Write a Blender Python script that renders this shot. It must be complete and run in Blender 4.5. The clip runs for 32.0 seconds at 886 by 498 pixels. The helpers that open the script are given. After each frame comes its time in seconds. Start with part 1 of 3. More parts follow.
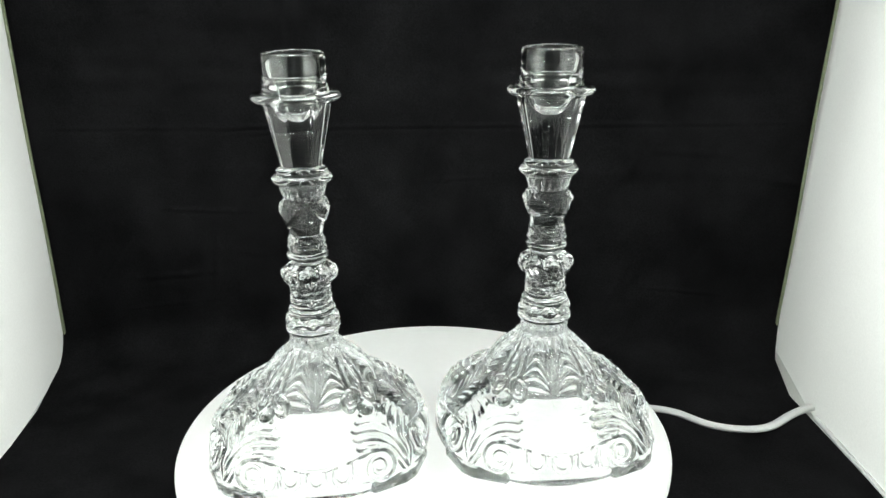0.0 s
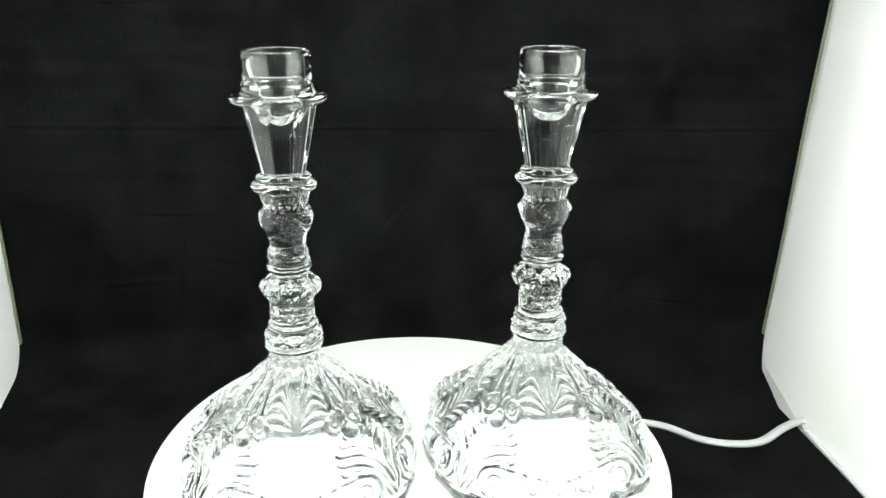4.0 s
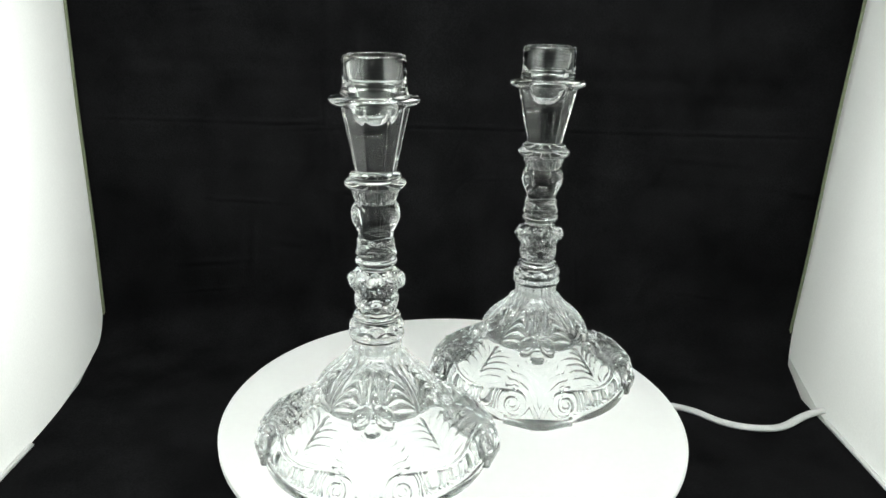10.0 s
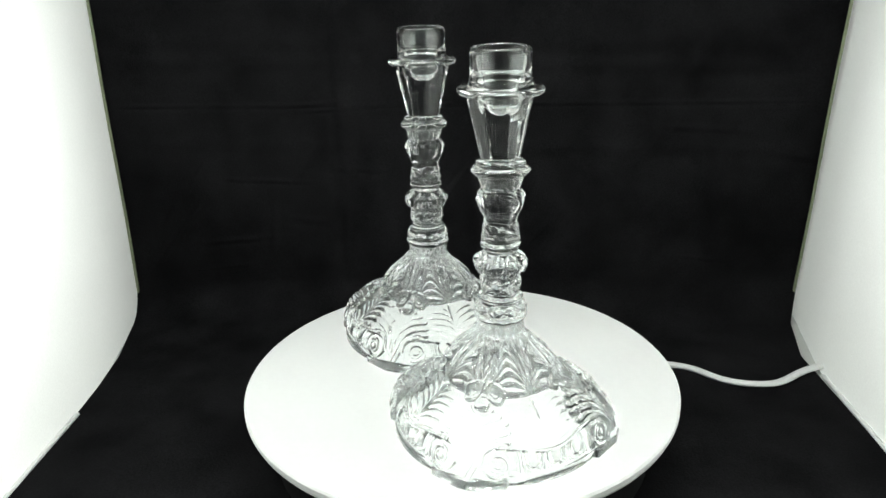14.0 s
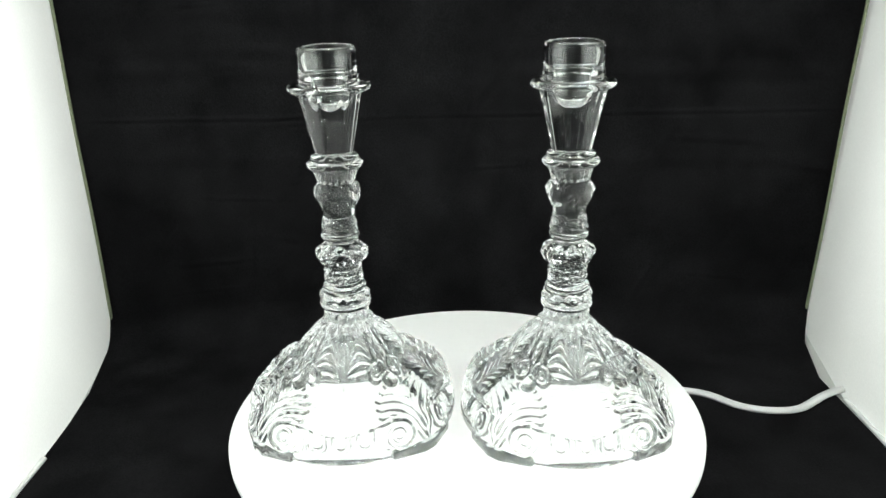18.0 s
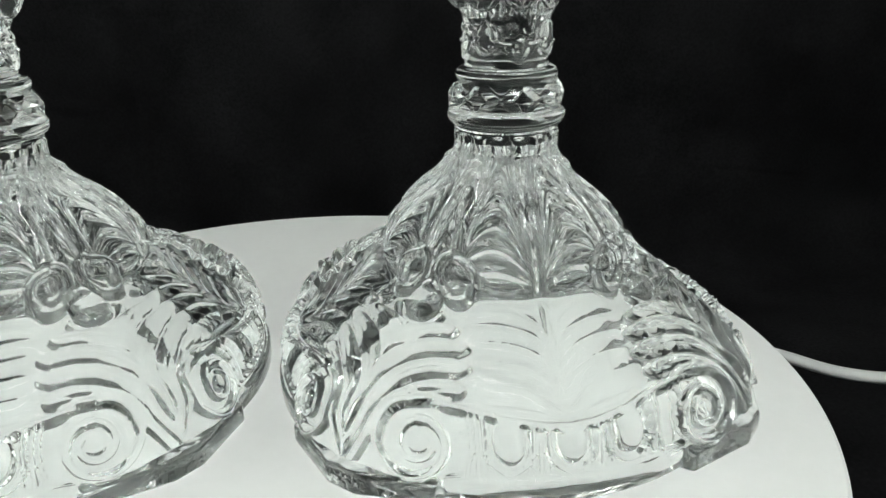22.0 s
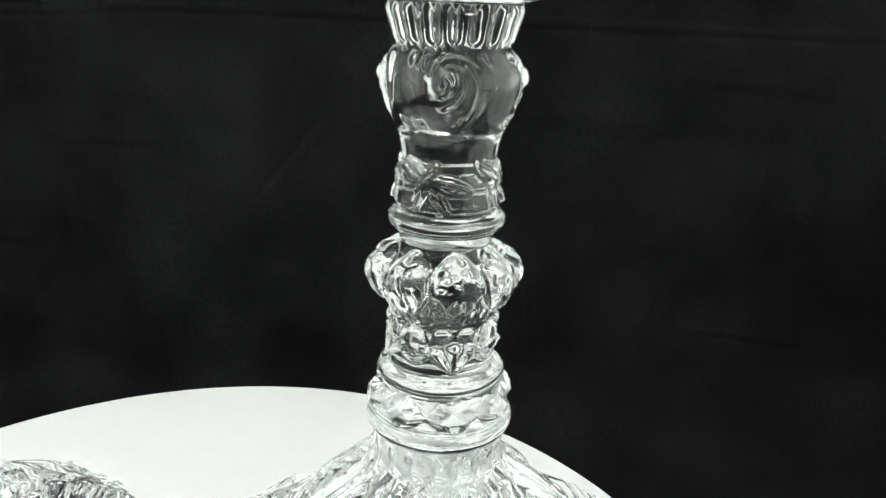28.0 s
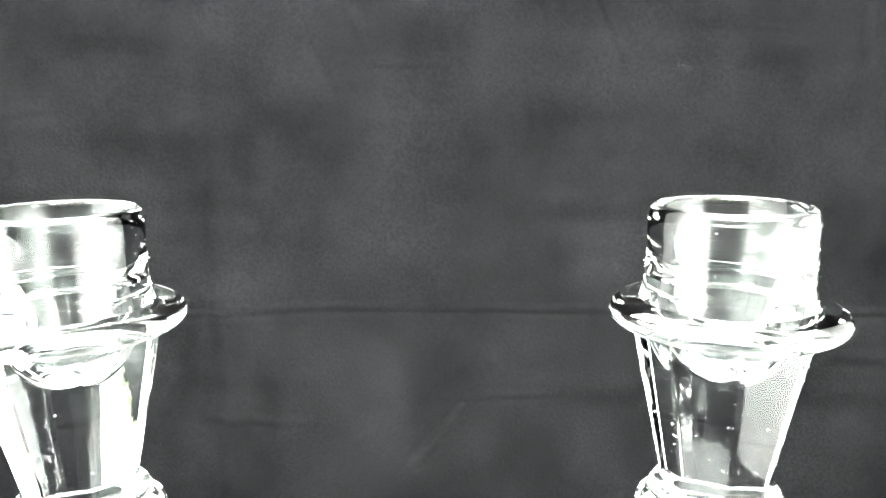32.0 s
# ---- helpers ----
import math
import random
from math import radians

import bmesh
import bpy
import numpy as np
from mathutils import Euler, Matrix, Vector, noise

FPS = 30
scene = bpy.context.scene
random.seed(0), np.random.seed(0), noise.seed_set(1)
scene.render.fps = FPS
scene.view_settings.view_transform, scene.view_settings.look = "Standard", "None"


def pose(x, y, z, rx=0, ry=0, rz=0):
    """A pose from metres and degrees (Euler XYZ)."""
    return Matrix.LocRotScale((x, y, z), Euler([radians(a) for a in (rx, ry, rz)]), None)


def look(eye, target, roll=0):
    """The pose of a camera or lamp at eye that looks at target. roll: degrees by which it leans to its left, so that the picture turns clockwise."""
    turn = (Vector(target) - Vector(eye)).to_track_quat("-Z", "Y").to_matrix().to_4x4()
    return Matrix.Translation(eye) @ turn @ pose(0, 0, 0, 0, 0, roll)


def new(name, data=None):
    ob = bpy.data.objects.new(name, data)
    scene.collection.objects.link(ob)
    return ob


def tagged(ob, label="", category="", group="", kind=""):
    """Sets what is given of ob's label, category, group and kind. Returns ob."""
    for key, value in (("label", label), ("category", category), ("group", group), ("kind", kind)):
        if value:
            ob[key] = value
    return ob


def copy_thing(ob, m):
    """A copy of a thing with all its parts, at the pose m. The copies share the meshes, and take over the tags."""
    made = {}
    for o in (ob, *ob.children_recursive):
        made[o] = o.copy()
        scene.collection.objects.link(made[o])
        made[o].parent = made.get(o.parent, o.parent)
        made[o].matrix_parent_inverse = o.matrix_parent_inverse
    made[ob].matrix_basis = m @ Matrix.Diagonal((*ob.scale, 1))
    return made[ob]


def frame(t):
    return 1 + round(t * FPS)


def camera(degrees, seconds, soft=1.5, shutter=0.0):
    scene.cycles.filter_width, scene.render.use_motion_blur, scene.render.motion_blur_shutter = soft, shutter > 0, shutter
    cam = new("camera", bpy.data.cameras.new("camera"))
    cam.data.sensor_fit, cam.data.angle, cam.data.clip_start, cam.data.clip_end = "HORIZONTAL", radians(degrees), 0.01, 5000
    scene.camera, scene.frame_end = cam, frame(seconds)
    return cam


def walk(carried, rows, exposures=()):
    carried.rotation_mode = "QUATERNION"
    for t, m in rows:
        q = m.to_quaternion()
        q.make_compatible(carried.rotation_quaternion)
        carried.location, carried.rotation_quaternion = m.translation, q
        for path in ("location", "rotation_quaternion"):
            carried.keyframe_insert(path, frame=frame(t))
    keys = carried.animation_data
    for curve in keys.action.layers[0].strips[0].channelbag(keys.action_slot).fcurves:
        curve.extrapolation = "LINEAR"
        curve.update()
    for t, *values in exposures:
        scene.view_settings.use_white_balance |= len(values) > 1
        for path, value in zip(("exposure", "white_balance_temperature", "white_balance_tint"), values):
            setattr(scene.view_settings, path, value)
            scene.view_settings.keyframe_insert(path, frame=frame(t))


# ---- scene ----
# ================= camera =================
cam = camera(60.17, 32.0)

# seconds, place in metres, Euler angles in degrees
PATH = [
    (0.0, 0.0151, -0.4126, 0.2626, 70.62, 0.82, -0.02),
    (0.5, 0.0133, -0.3811, 0.2488, 70.56, 0.86, -0.51),
    (1.0, 0.0128, -0.3948, 0.2503, 69.79, 0.82, -0.31),
    (1.5, 0.0068, -0.4087, 0.2522, 69.27, 0.05, -0.19),
    (2.0, 0.0102, -0.4176, 0.2609, 68.41, -0.82, -0.11),
    (2.5, 0.0027, -0.4184, 0.2763, 70.28, -1.70, -0.51),
    (3.0, -0.0015, -0.3990, 0.2725, 70.67, -1.43, -1.35),
    (3.5, -0.0011, -0.3905, 0.2660, 70.30, -0.81, -1.95),
    (5.5, 0.0087, -0.3738, 0.2593, 70.81, 0.74, -2.93),
    (6.0, 0.0064, -0.3797, 0.2590, 70.76, 0.82, -2.31),
    (6.5, -0.0052, -0.4062, 0.2531, 68.83, 0.20, -2.59),
    (7.0, -0.0089, -0.4245, 0.2655, 68.25, -0.64, -2.29),
    (7.5, -0.0137, -0.4395, 0.2753, 69.36, -0.94, -2.07),
    (8.0, -0.0104, -0.4417, 0.2722, 70.24, -0.99, -1.81),
    (8.5, -0.0031, -0.4418, 0.2532, 70.34, -1.07, -1.21),
    (9.0, -0.0056, -0.4494, 0.2541, 69.82, -0.89, 0.16),
    (9.5, -0.0054, -0.4388, 0.2596, 70.84, -1.07, 0.78),
    (10.0, -0.0001, -0.4416, 0.2594, 71.41, -1.03, 1.42),
    (10.5, 0.0038, -0.4486, 0.2579, 71.40, -0.81, 2.08),
    (11.0, 0.0094, -0.4595, 0.2639, 70.53, -0.14, 2.55),
    (11.5, 0.0132, -0.4672, 0.2642, 70.51, 0.52, 2.79),
    (12.0, 0.0177, -0.4710, 0.2668, 69.93, 1.15, 3.11),
    (12.5, 0.0204, -0.4705, 0.2713, 69.38, 1.68, 3.04),
    (13.0, 0.0230, -0.4718, 0.2716, 69.42, 1.76, 3.36),
    (13.5, 0.0174, -0.4702, 0.2718, 69.26, 1.49, 3.00),
    (15.5, 0.0285, -0.4691, 0.2835, 68.40, 1.21, 3.29),
    (16.0, 0.0250, -0.4614, 0.2784, 68.66, 1.15, 3.28),
    (16.5, 0.0194, -0.4510, 0.2790, 68.26, 1.10, 2.67),
    (17.0, 0.0158, -0.4298, 0.2786, 68.66, 1.53, 2.01),
    (17.5, 0.0081, -0.4157, 0.2692, 69.29, 1.96, 1.22),
    (18.0, 0.0030, -0.4265, 0.2704, 69.41, 1.60, 1.29),
    (18.5, 0.0054, -0.4179, 0.2638, 69.55, 0.91, 1.53),
    (19.0, 0.0084, -0.3923, 0.2490, 69.31, 0.57, 1.20),
    (19.5, 0.0099, -0.3626, 0.2245, 69.62, 0.17, 0.49),
    (20.0, 0.0197, -0.3163, 0.1907, 69.81, 0.44, -0.44),
    (20.5, 0.0268, -0.2822, 0.1666, 69.88, 1.10, -1.04),
    (21.0, 0.0344, -0.2488, 0.1438, 69.22, 1.98, -0.76),
    (21.5, 0.0409, -0.2261, 0.1282, 68.20, 1.93, -0.74),
    (22.0, 0.0436, -0.1981, 0.1150, 68.92, 1.12, -0.95),
    (22.5, 0.0522, -0.1715, 0.0932, 68.30, 1.34, -1.47),
    (23.0, 0.0600, -0.1648, 0.0909, 66.93, 1.25, -0.67),
    (23.5, 0.0615, -0.1506, 0.0784, 65.78, 0.86, -1.62),
    (24.0, 0.0591, -0.1409, 0.0733, 65.95, 0.08, -1.49),
    (24.5, 0.0595, -0.1410, 0.0739, 65.24, -0.56, -0.98),
    (26.5, 0.0555, -0.1358, 0.1193, 66.94, -1.74, -1.19),
    (27.0, 0.0607, -0.1410, 0.1338, 68.68, -2.19, 0.09),
    (27.5, 0.0600, -0.1402, 0.1591, 66.77, -0.77, -0.37),
    (28.0, 0.0607, -0.1416, 0.1614, 71.37, -2.17, 0.01),
    (28.5, 0.0634, -0.1428, 0.1799, 71.45, -1.39, 0.23),
    (29.0, 0.0637, -0.1425, 0.1867, 73.65, -0.97, 0.54),
    (29.5, 0.0605, -0.1406, 0.1958, 76.07, -0.60, -0.98),
    (30.0, 0.0659, -0.1394, 0.2087, 77.67, -0.37, 0.52),
    (30.5, 0.0661, -0.1394, 0.2244, 78.06, -0.28, 0.66),
    (31.0, 0.0645, -0.1402, 0.2371, 78.79, -0.30, 0.13),
    (31.5, 0.0416, -0.1427, 0.2442, 77.96, 0.07, 0.85),
    (32.0, 0.0099, -0.1494, 0.2500, 78.93, 0.30, 1.94),
]

EXPOSURES = [(0.0, 0.1), (1.0, 0.25), (2.0, 0.05), (3.0, 0.35), (3.5, 0.45), (5.5, 0.5), (6.0, 0.45), (7.0, 0.05), (9.0, 0.0), (12.0, -0.05), (16.5, -0.05), (17.0, 0.0), (18.0, 0.2), (19.0, 0.3), (20.0, 0.0), (21.0, -0.35), (22.5, -0.65), (24.0, -0.95), (26.5, -0.65), (27.5, -0.15), (28.0, 0.25), (29.0, 1.5), (30.0, 2.35), (31.0, 2.45), (32.0, 3.1)]
walk(cam, [(t, pose(*row)) for t, *row in PATH], EXPOSURES)

# ================= the place in numbers =================
FLOOR = -0.0518            # cloth on the bottom of the light tent; the platter's top is z = 0
PLATTER_R = 0.1483
STICK_A = (-0.0627, -0.0083)
STICK_B = (0.0727, 0.0041)
BACK_Y = 0.2107
TENT_TOP = 0.52
FRONT_Y = -0.36

# ================= light =================
world = bpy.data.worlds.new("room_air")
world.use_nodes = True
world.node_tree.nodes["Background"].inputs[0].default_value = (0.8, 0.85, 1.0, 1)
world.node_tree.nodes["Background"].inputs[1].default_value = 0.01
scene.world = world


def strip_lamp(name, m, sx, sy, watts, tint=(0.965, 1.0, 0.97)):
    d = bpy.data.lights.new(name, "AREA")
    d.shape, d.size, d.size_y, d.energy, d.color = "RECTANGLE", sx, sy, watts, tint
    ob = new(name, d)
    ob.matrix_world = m
    return ob


# lamps outside the tent's translucent sides, assumed strips under its top, and a fill added in the room
strip_lamp("side_lamp", look((-0.54, -0.19, 0.22), (0.0, -0.15, 0.17)), 0.20, 0.20, 5.1)
strip_lamp("side_lamp", look((0.54, -0.19, 0.22), (0.0, -0.15, 0.17)), 0.20, 0.20, 4.3)
# assumed strips, out of view: added to light the plate directly
strip_lamp("assumed_strip", look((-0.19, -0.10, TENT_TOP - 0.03), (-0.191, -0.10, 0.0)), 0.04, 0.50, 1.25)
strip_lamp("assumed_strip", look((0.19, -0.10, TENT_TOP - 0.03), (0.191, -0.10, 0.0)), 0.04, 0.50, 1.25)
# unseen fill added in front of the tent to brighten the stems
strip_lamp("room_fill", look((0.0, -1.3, 1.5), (0.0, -1.25, 0.0)), 0.8, 0.8, 2.0, (0.97, 1.0, 0.95))


# ================= materials =================
def nodes_of(name):
    m = bpy.data.materials.new(name)
    m.use_nodes = True
    nt = m.node_tree
    return m, nt, nt.nodes["Principled BSDF"]


def add(nt, kind, **values):
    n = nt.nodes.new(kind)
    for k, v in values.items():
        if k in n.inputs:
            n.inputs[k].default_value = v
    return n


def surface(name, base, rough, metal=0.0, grain=400.0, grain_mix=0.05, blot=9.0, blot_mix=0.08, bump=0.1, bump_dist=0.0004, gloss=0.5, through_light=0.0):
    """Two scales of variation in colour and a fine bump."""
    m, nt, p = nodes_of(name)
    tc = nt.nodes.new("ShaderNodeTexCoord")
    fine = add(nt, "ShaderNodeTexNoise", Scale=grain, Detail=3.0)
    big = add(nt, "ShaderNodeTexNoise", Scale=blot, Detail=4.0)
    for n in (fine, big):
        nt.links.new(tc.outputs["Object"], n.inputs["Vector"])
    col = None
    for n, amount in ((big, blot_mix), (fine, grain_mix)):
        ramp = add(nt, "ShaderNodeMapRange")
        ramp.inputs["From Min"].default_value, ramp.inputs["From Max"].default_value = 0.3, 0.7
        ramp.inputs["To Min"].default_value, ramp.inputs["To Max"].default_value = 1 - amount, 1 + amount
        nt.links.new(n.outputs["Fac"], ramp.inputs["Value"])
        sc = nt.nodes.new("ShaderNodeVectorMath")
        sc.operation = "SCALE"
        if col is None:
            sc.inputs[0].default_value = base
        else:
            nt.links.new(col, sc.inputs[0])
        nt.links.new(ramp.outputs["Result"], sc.inputs["Scale"])
        col = sc.outputs["Vector"]
    nt.links.new(col, p.inputs["Base Color"])
    p.inputs["Roughness"].default_value = rough
    p.inputs["Metallic"].default_value = metal
    p.inputs["Specular IOR Level"].default_value = gloss
    b = add(nt, "ShaderNodeBump", Strength=bump, Distance=bump_dist)
    nt.links.new(fine.outputs["Fac"], b.inputs["Height"])
    nt.links.new(b.outputs["Normal"], p.inputs["Normal"])
    if through_light:
        tr = nt.nodes.new("ShaderNodeBsdfTranslucent")
        nt.links.new(col, tr.inputs["Color"])
        mix = nt.nodes.new("ShaderNodeMixShader")
        mix.inputs["Fac"].default_value = through_light
        nt.links.new(p.outputs["BSDF"], mix.inputs[1])
        nt.links.new(tr.outputs["BSDF"], mix.inputs[2])
        nt.links.new(mix.outputs["Shader"], nt.nodes["Material Output"].inputs["Surface"])
    return m


def glass_material(name, rough, waves=0.34):
    m, nt, p = nodes_of(name)
    p.inputs["Base Color"].default_value = (0.950, 0.976, 0.964, 1)
    p.inputs["Roughness"].default_value = rough
    p.inputs["IOR"].default_value = 1.5
    p.inputs["Transmission Weight"].default_value = 1.0
    tc = nt.nodes.new("ShaderNodeTexCoord")
    wave = add(nt, "ShaderNodeTexNoise", Scale=170.0, Detail=2.0)
    nt.links.new(tc.outputs["Object"], wave.inputs["Vector"])
    b = add(nt, "ShaderNodeBump", Strength=waves, Distance=0.0006)
    nt.links.new(wave.outputs["Fac"], b.inputs["Height"])
    nt.links.new(b.outputs["Normal"], p.inputs["Normal"])
    return m


GLASS = glass_material("pressed_clear_glass", 0.0)
POLISHED = glass_material("fire_polished_glass", 0.0, 0.10)
GROUND = glass_material("ground_glass", 0.06)
CLOTH = surface("black_cotton_cloth", (0.0092, 0.0091, 0.0098), 0.95, grain=700.0, grain_mix=0.3, blot=26.0, blot_mix=0.35, bump=0.5, gloss=0.0)
TENT = surface("white_tent_nylon", (0.82, 0.835, 0.81), 0.75, grain=700.0, grain_mix=0.03, blot=5.0, blot_mix=0.04, bump=0.15, gloss=0.2, through_light=0.45)
WHITE = surface("white_satin_plastic", (0.82, 0.83, 0.82), 0.45, grain=300.0, grain_mix=0.01, blot=12.0, blot_mix=0.02, bump=0.03)
BLACK = surface("black_matt_plastic", (0.006, 0.006, 0.0065), 0.6, gloss=0.15, grain=500.0, grain_mix=0.1, bump=0.1)
BINDING = surface("grey_green_binding_tape", (0.24, 0.27, 0.17), 0.8, grain=500.0, grain_mix=0.15)
CABLE = surface("white_cable_vinyl", (0.72, 0.73, 0.72), 0.4, grain=200.0, grain_mix=0.03, bump=0.05)
DUST = surface("pale_dust", (0.6, 0.6, 0.6), 0.9)
ROOM = surface("room_paint", (0.38, 0.38, 0.37), 0.9, grain=60.0, blot=1.5)


# ================= mesh helpers =================
def grid_mesh(name, P, wrap=False, smooth=True):
    """A sheet of quads over points P[row, column]; wrap closes the columns."""
    rows, cols = P.shape[:2]
    me = bpy.data.meshes.new(name)
    idx = np.arange(rows * cols).reshape(rows, cols)
    nxt = np.roll(idx, -1, axis=1) if wrap else idx[:, 1:]
    cur = idx if wrap else idx[:, :-1]
    q = np.stack([cur[:-1], nxt[:-1], nxt[1:], cur[1:]], -1).reshape(-1, 4)
    me.vertices.add(rows * cols)
    me.vertices.foreach_set("co", P.reshape(-1).astype(np.float32))
    me.loops.add(q.size)
    me.loops.foreach_set("vertex_index", q.reshape(-1).astype(np.int32))
    me.polygons.add(len(q))
    me.polygons.foreach_set("loop_start", np.arange(0, q.size, 4, dtype=np.int32))
    me.polygons.foreach_set("use_smooth", np.full(len(q), smooth))
    me.update(calc_edges=True)
    me.validate()
    return me


def mesh_part(name, me, material, parent=None, label=""):
    ob = new(name, me)
    if not me.materials:
        me.materials.append(material)
    if parent is not None:
        ob.parent = parent
    if label:
        tagged(ob, label)
    return ob


def part(name, bm, material, parent=None, label="", smooth=False):
    me = bpy.data.meshes.new(name)
    bm.normal_update()
    bm.to_mesh(me)
    bm.free()
    if smooth:
        me.polygons.foreach_set("use_smooth", np.full(len(me.polygons), True))
    return mesh_part(name, me, material, parent, label)


def box_bm(x0, x1, y0, y1, z0, z1, bevel=0.0):
    bm = bmesh.new()
    bmesh.ops.create_cube(bm, size=1)
    for v in bm.verts:
        v.co = Vector(((x0 + x1) / 2 + v.co.x * (x1 - x0), (y0 + y1) / 2 + v.co.y * (y1 - y0), (z0 + z1) / 2 + v.co.z * (z1 - z0)))
    if bevel:
        bmesh.ops.bevel(bm, geom=bm.edges[:], offset=bevel, segments=2, profile=0.5, affect="EDGES")
    return bm


def lathe_bm(profile, n=128):
    """Turned solid from (radius, z) pairs; a radius of 0 closes it."""
    bm = bmesh.new()
    rings = []
    for r, z in profile:
        if r <= 0:
            rings.append([bm.verts.new((0, 0, z))])
        else:
            rings.append([bm.verts.new((r * math.cos(2 * math.pi * i / n), r * math.sin(2 * math.pi * i / n), z)) for i in range(n)])
    for a, b in zip(rings, rings[1:]):
        for i in range(n):
            j = (i + 1) % n
            if len(a) == 1 and len(b) > 1:
                bm.faces.new((a[0], b[i], b[j]))
            elif len(b) == 1 and len(a) > 1:
                bm.faces.new((a[i], a[j], b[0]))
            elif len(a) > 1:
                bm.faces.new((a[i], a[j], b[j], b[i]))
    bmesh.ops.recalc_face_normals(bm, faces=bm.faces[:])
    return bm


def tube_mesh(name, pts, rx, rz, n=12):
    """A flat-oval cord along a path."""
    pts = [Vector(p) for p in pts]
    rows = []
    for i, p in enumerate(pts):
        d = (pts[min(i + 1, len(pts) - 1)] - pts[max(i - 1, 0)]).normalized()
        side = d.cross(Vector((0, 0, 1))).normalized()
        up = side.cross(d).normalized()
        rows.append([p + side * (rx * math.cos(2 * math.pi * k / n)) + up * (rz * math.sin(2 * math.pi * k / n)) for k in range(n)])
    return grid_mesh(name, np.array(rows), wrap=True)


def smooth_path(keys, n):
    """Catmull-Rom through the key points."""
    k = [Vector(p) for p in keys]
    k = [2 * k[0] - k[1]] + k + [2 * k[-1] - k[-2]]
    out = []
    for i in range(1, len(k) - 2):
        for j in range(n):
            t = j / n
            a, b, c, d = k[i - 1], k[i], k[i + 1], k[i + 2]
            out.append(0.5 * ((2 * b) + (c - a) * t + (2 * a - 5 * b + 4 * c - d) * t * t + (3 * b - a - 3 * c + d) * t ** 3))
    return out + [k[-2]]


# ================= the light tent =================
def wall_sheet(name, pts, z0, z1, label, lean=0.0):
    """A slack upright fabric panel over the plan points (one layer of thin nylon), with a little billow."""
    k = np.array(smooth_path([(x, y, 0) for x, y in pts], 12))[:, :2]
    rows = []
    for v in np.linspace(0, 1, 50):
        u = np.linspace(0, 1, len(k))
        bil = 0.004 * np.sin(u * 3.3 + 0.5) * np.sin(math.pi * v) + 0.0015 * np.sin(u * 17 + v * 3) * v
        rows.append(np.stack([k[:, 0] + bil + lean * (z1 - z0) * v, k[:, 1] + 0 * u, np.full(len(k), z0 + (z1 - z0) * v)], -1))
    ob = mesh_part(name, grid_mesh(name, np.array(rows)), TENT)
    return tagged(ob, label, "wall", kind="structure")


wall_sheet("wall_west", [(-0.2985, FRONT_Y), (-0.2995, -0.15), (-0.3010, 0.0), (-0.3060, 0.07), (-0.3190, 0.15), (-0.3300, BACK_Y), (-0.3310, BACK_Y + 0.03)], FLOOR - 0.004, TENT_TOP, "white nylon side wall of a small photo light tent", 0.005)
wall_sheet("wall_east", [(0.3120, BACK_Y + 0.03), (0.3105, BACK_Y), (0.3010, 0.15), (0.2930, 0.09), (0.2935, 0.0), (0.2935, -0.15), (0.2935, FRONT_Y)], FLOOR - 0.004, TENT_TOP, "white nylon side wall of a small photo light tent", 0.04)
wall_sheet("wall_north", [(-0.3310, BACK_Y + 0.028), (0.0, BACK_Y + 0.0281), (0.3360, BACK_Y + 0.028)], FLOOR - 0.004, TENT_TOP, "white nylon back wall behind the black cloth")


def top_sheet():
    u, v = np.meshgrid(np.linspace(-0.36, 0.375, 40), np.linspace(FRONT_Y, BACK_Y + 0.03, 40))
    sag = -0.006 * np.sin((u + 0.36) / 0.735 * math.pi) * np.sin((v - FRONT_Y) / 0.64 * math.pi)
    return mesh_part("ceiling", grid_mesh("ceiling", np.stack([u, v, TENT_TOP + sag], -1)), TENT)


tagged(top_sheet(), "white nylon top panel of the light tent", "ceiling", kind="structure")
tagged(part("floor", box_bm(-0.37, 0.36, FRONT_Y, BACK_Y + 0.04, FLOOR - 0.010, FLOOR - 0.0035), TENT), "white bottom panel of the light tent", "floor", kind="structure")


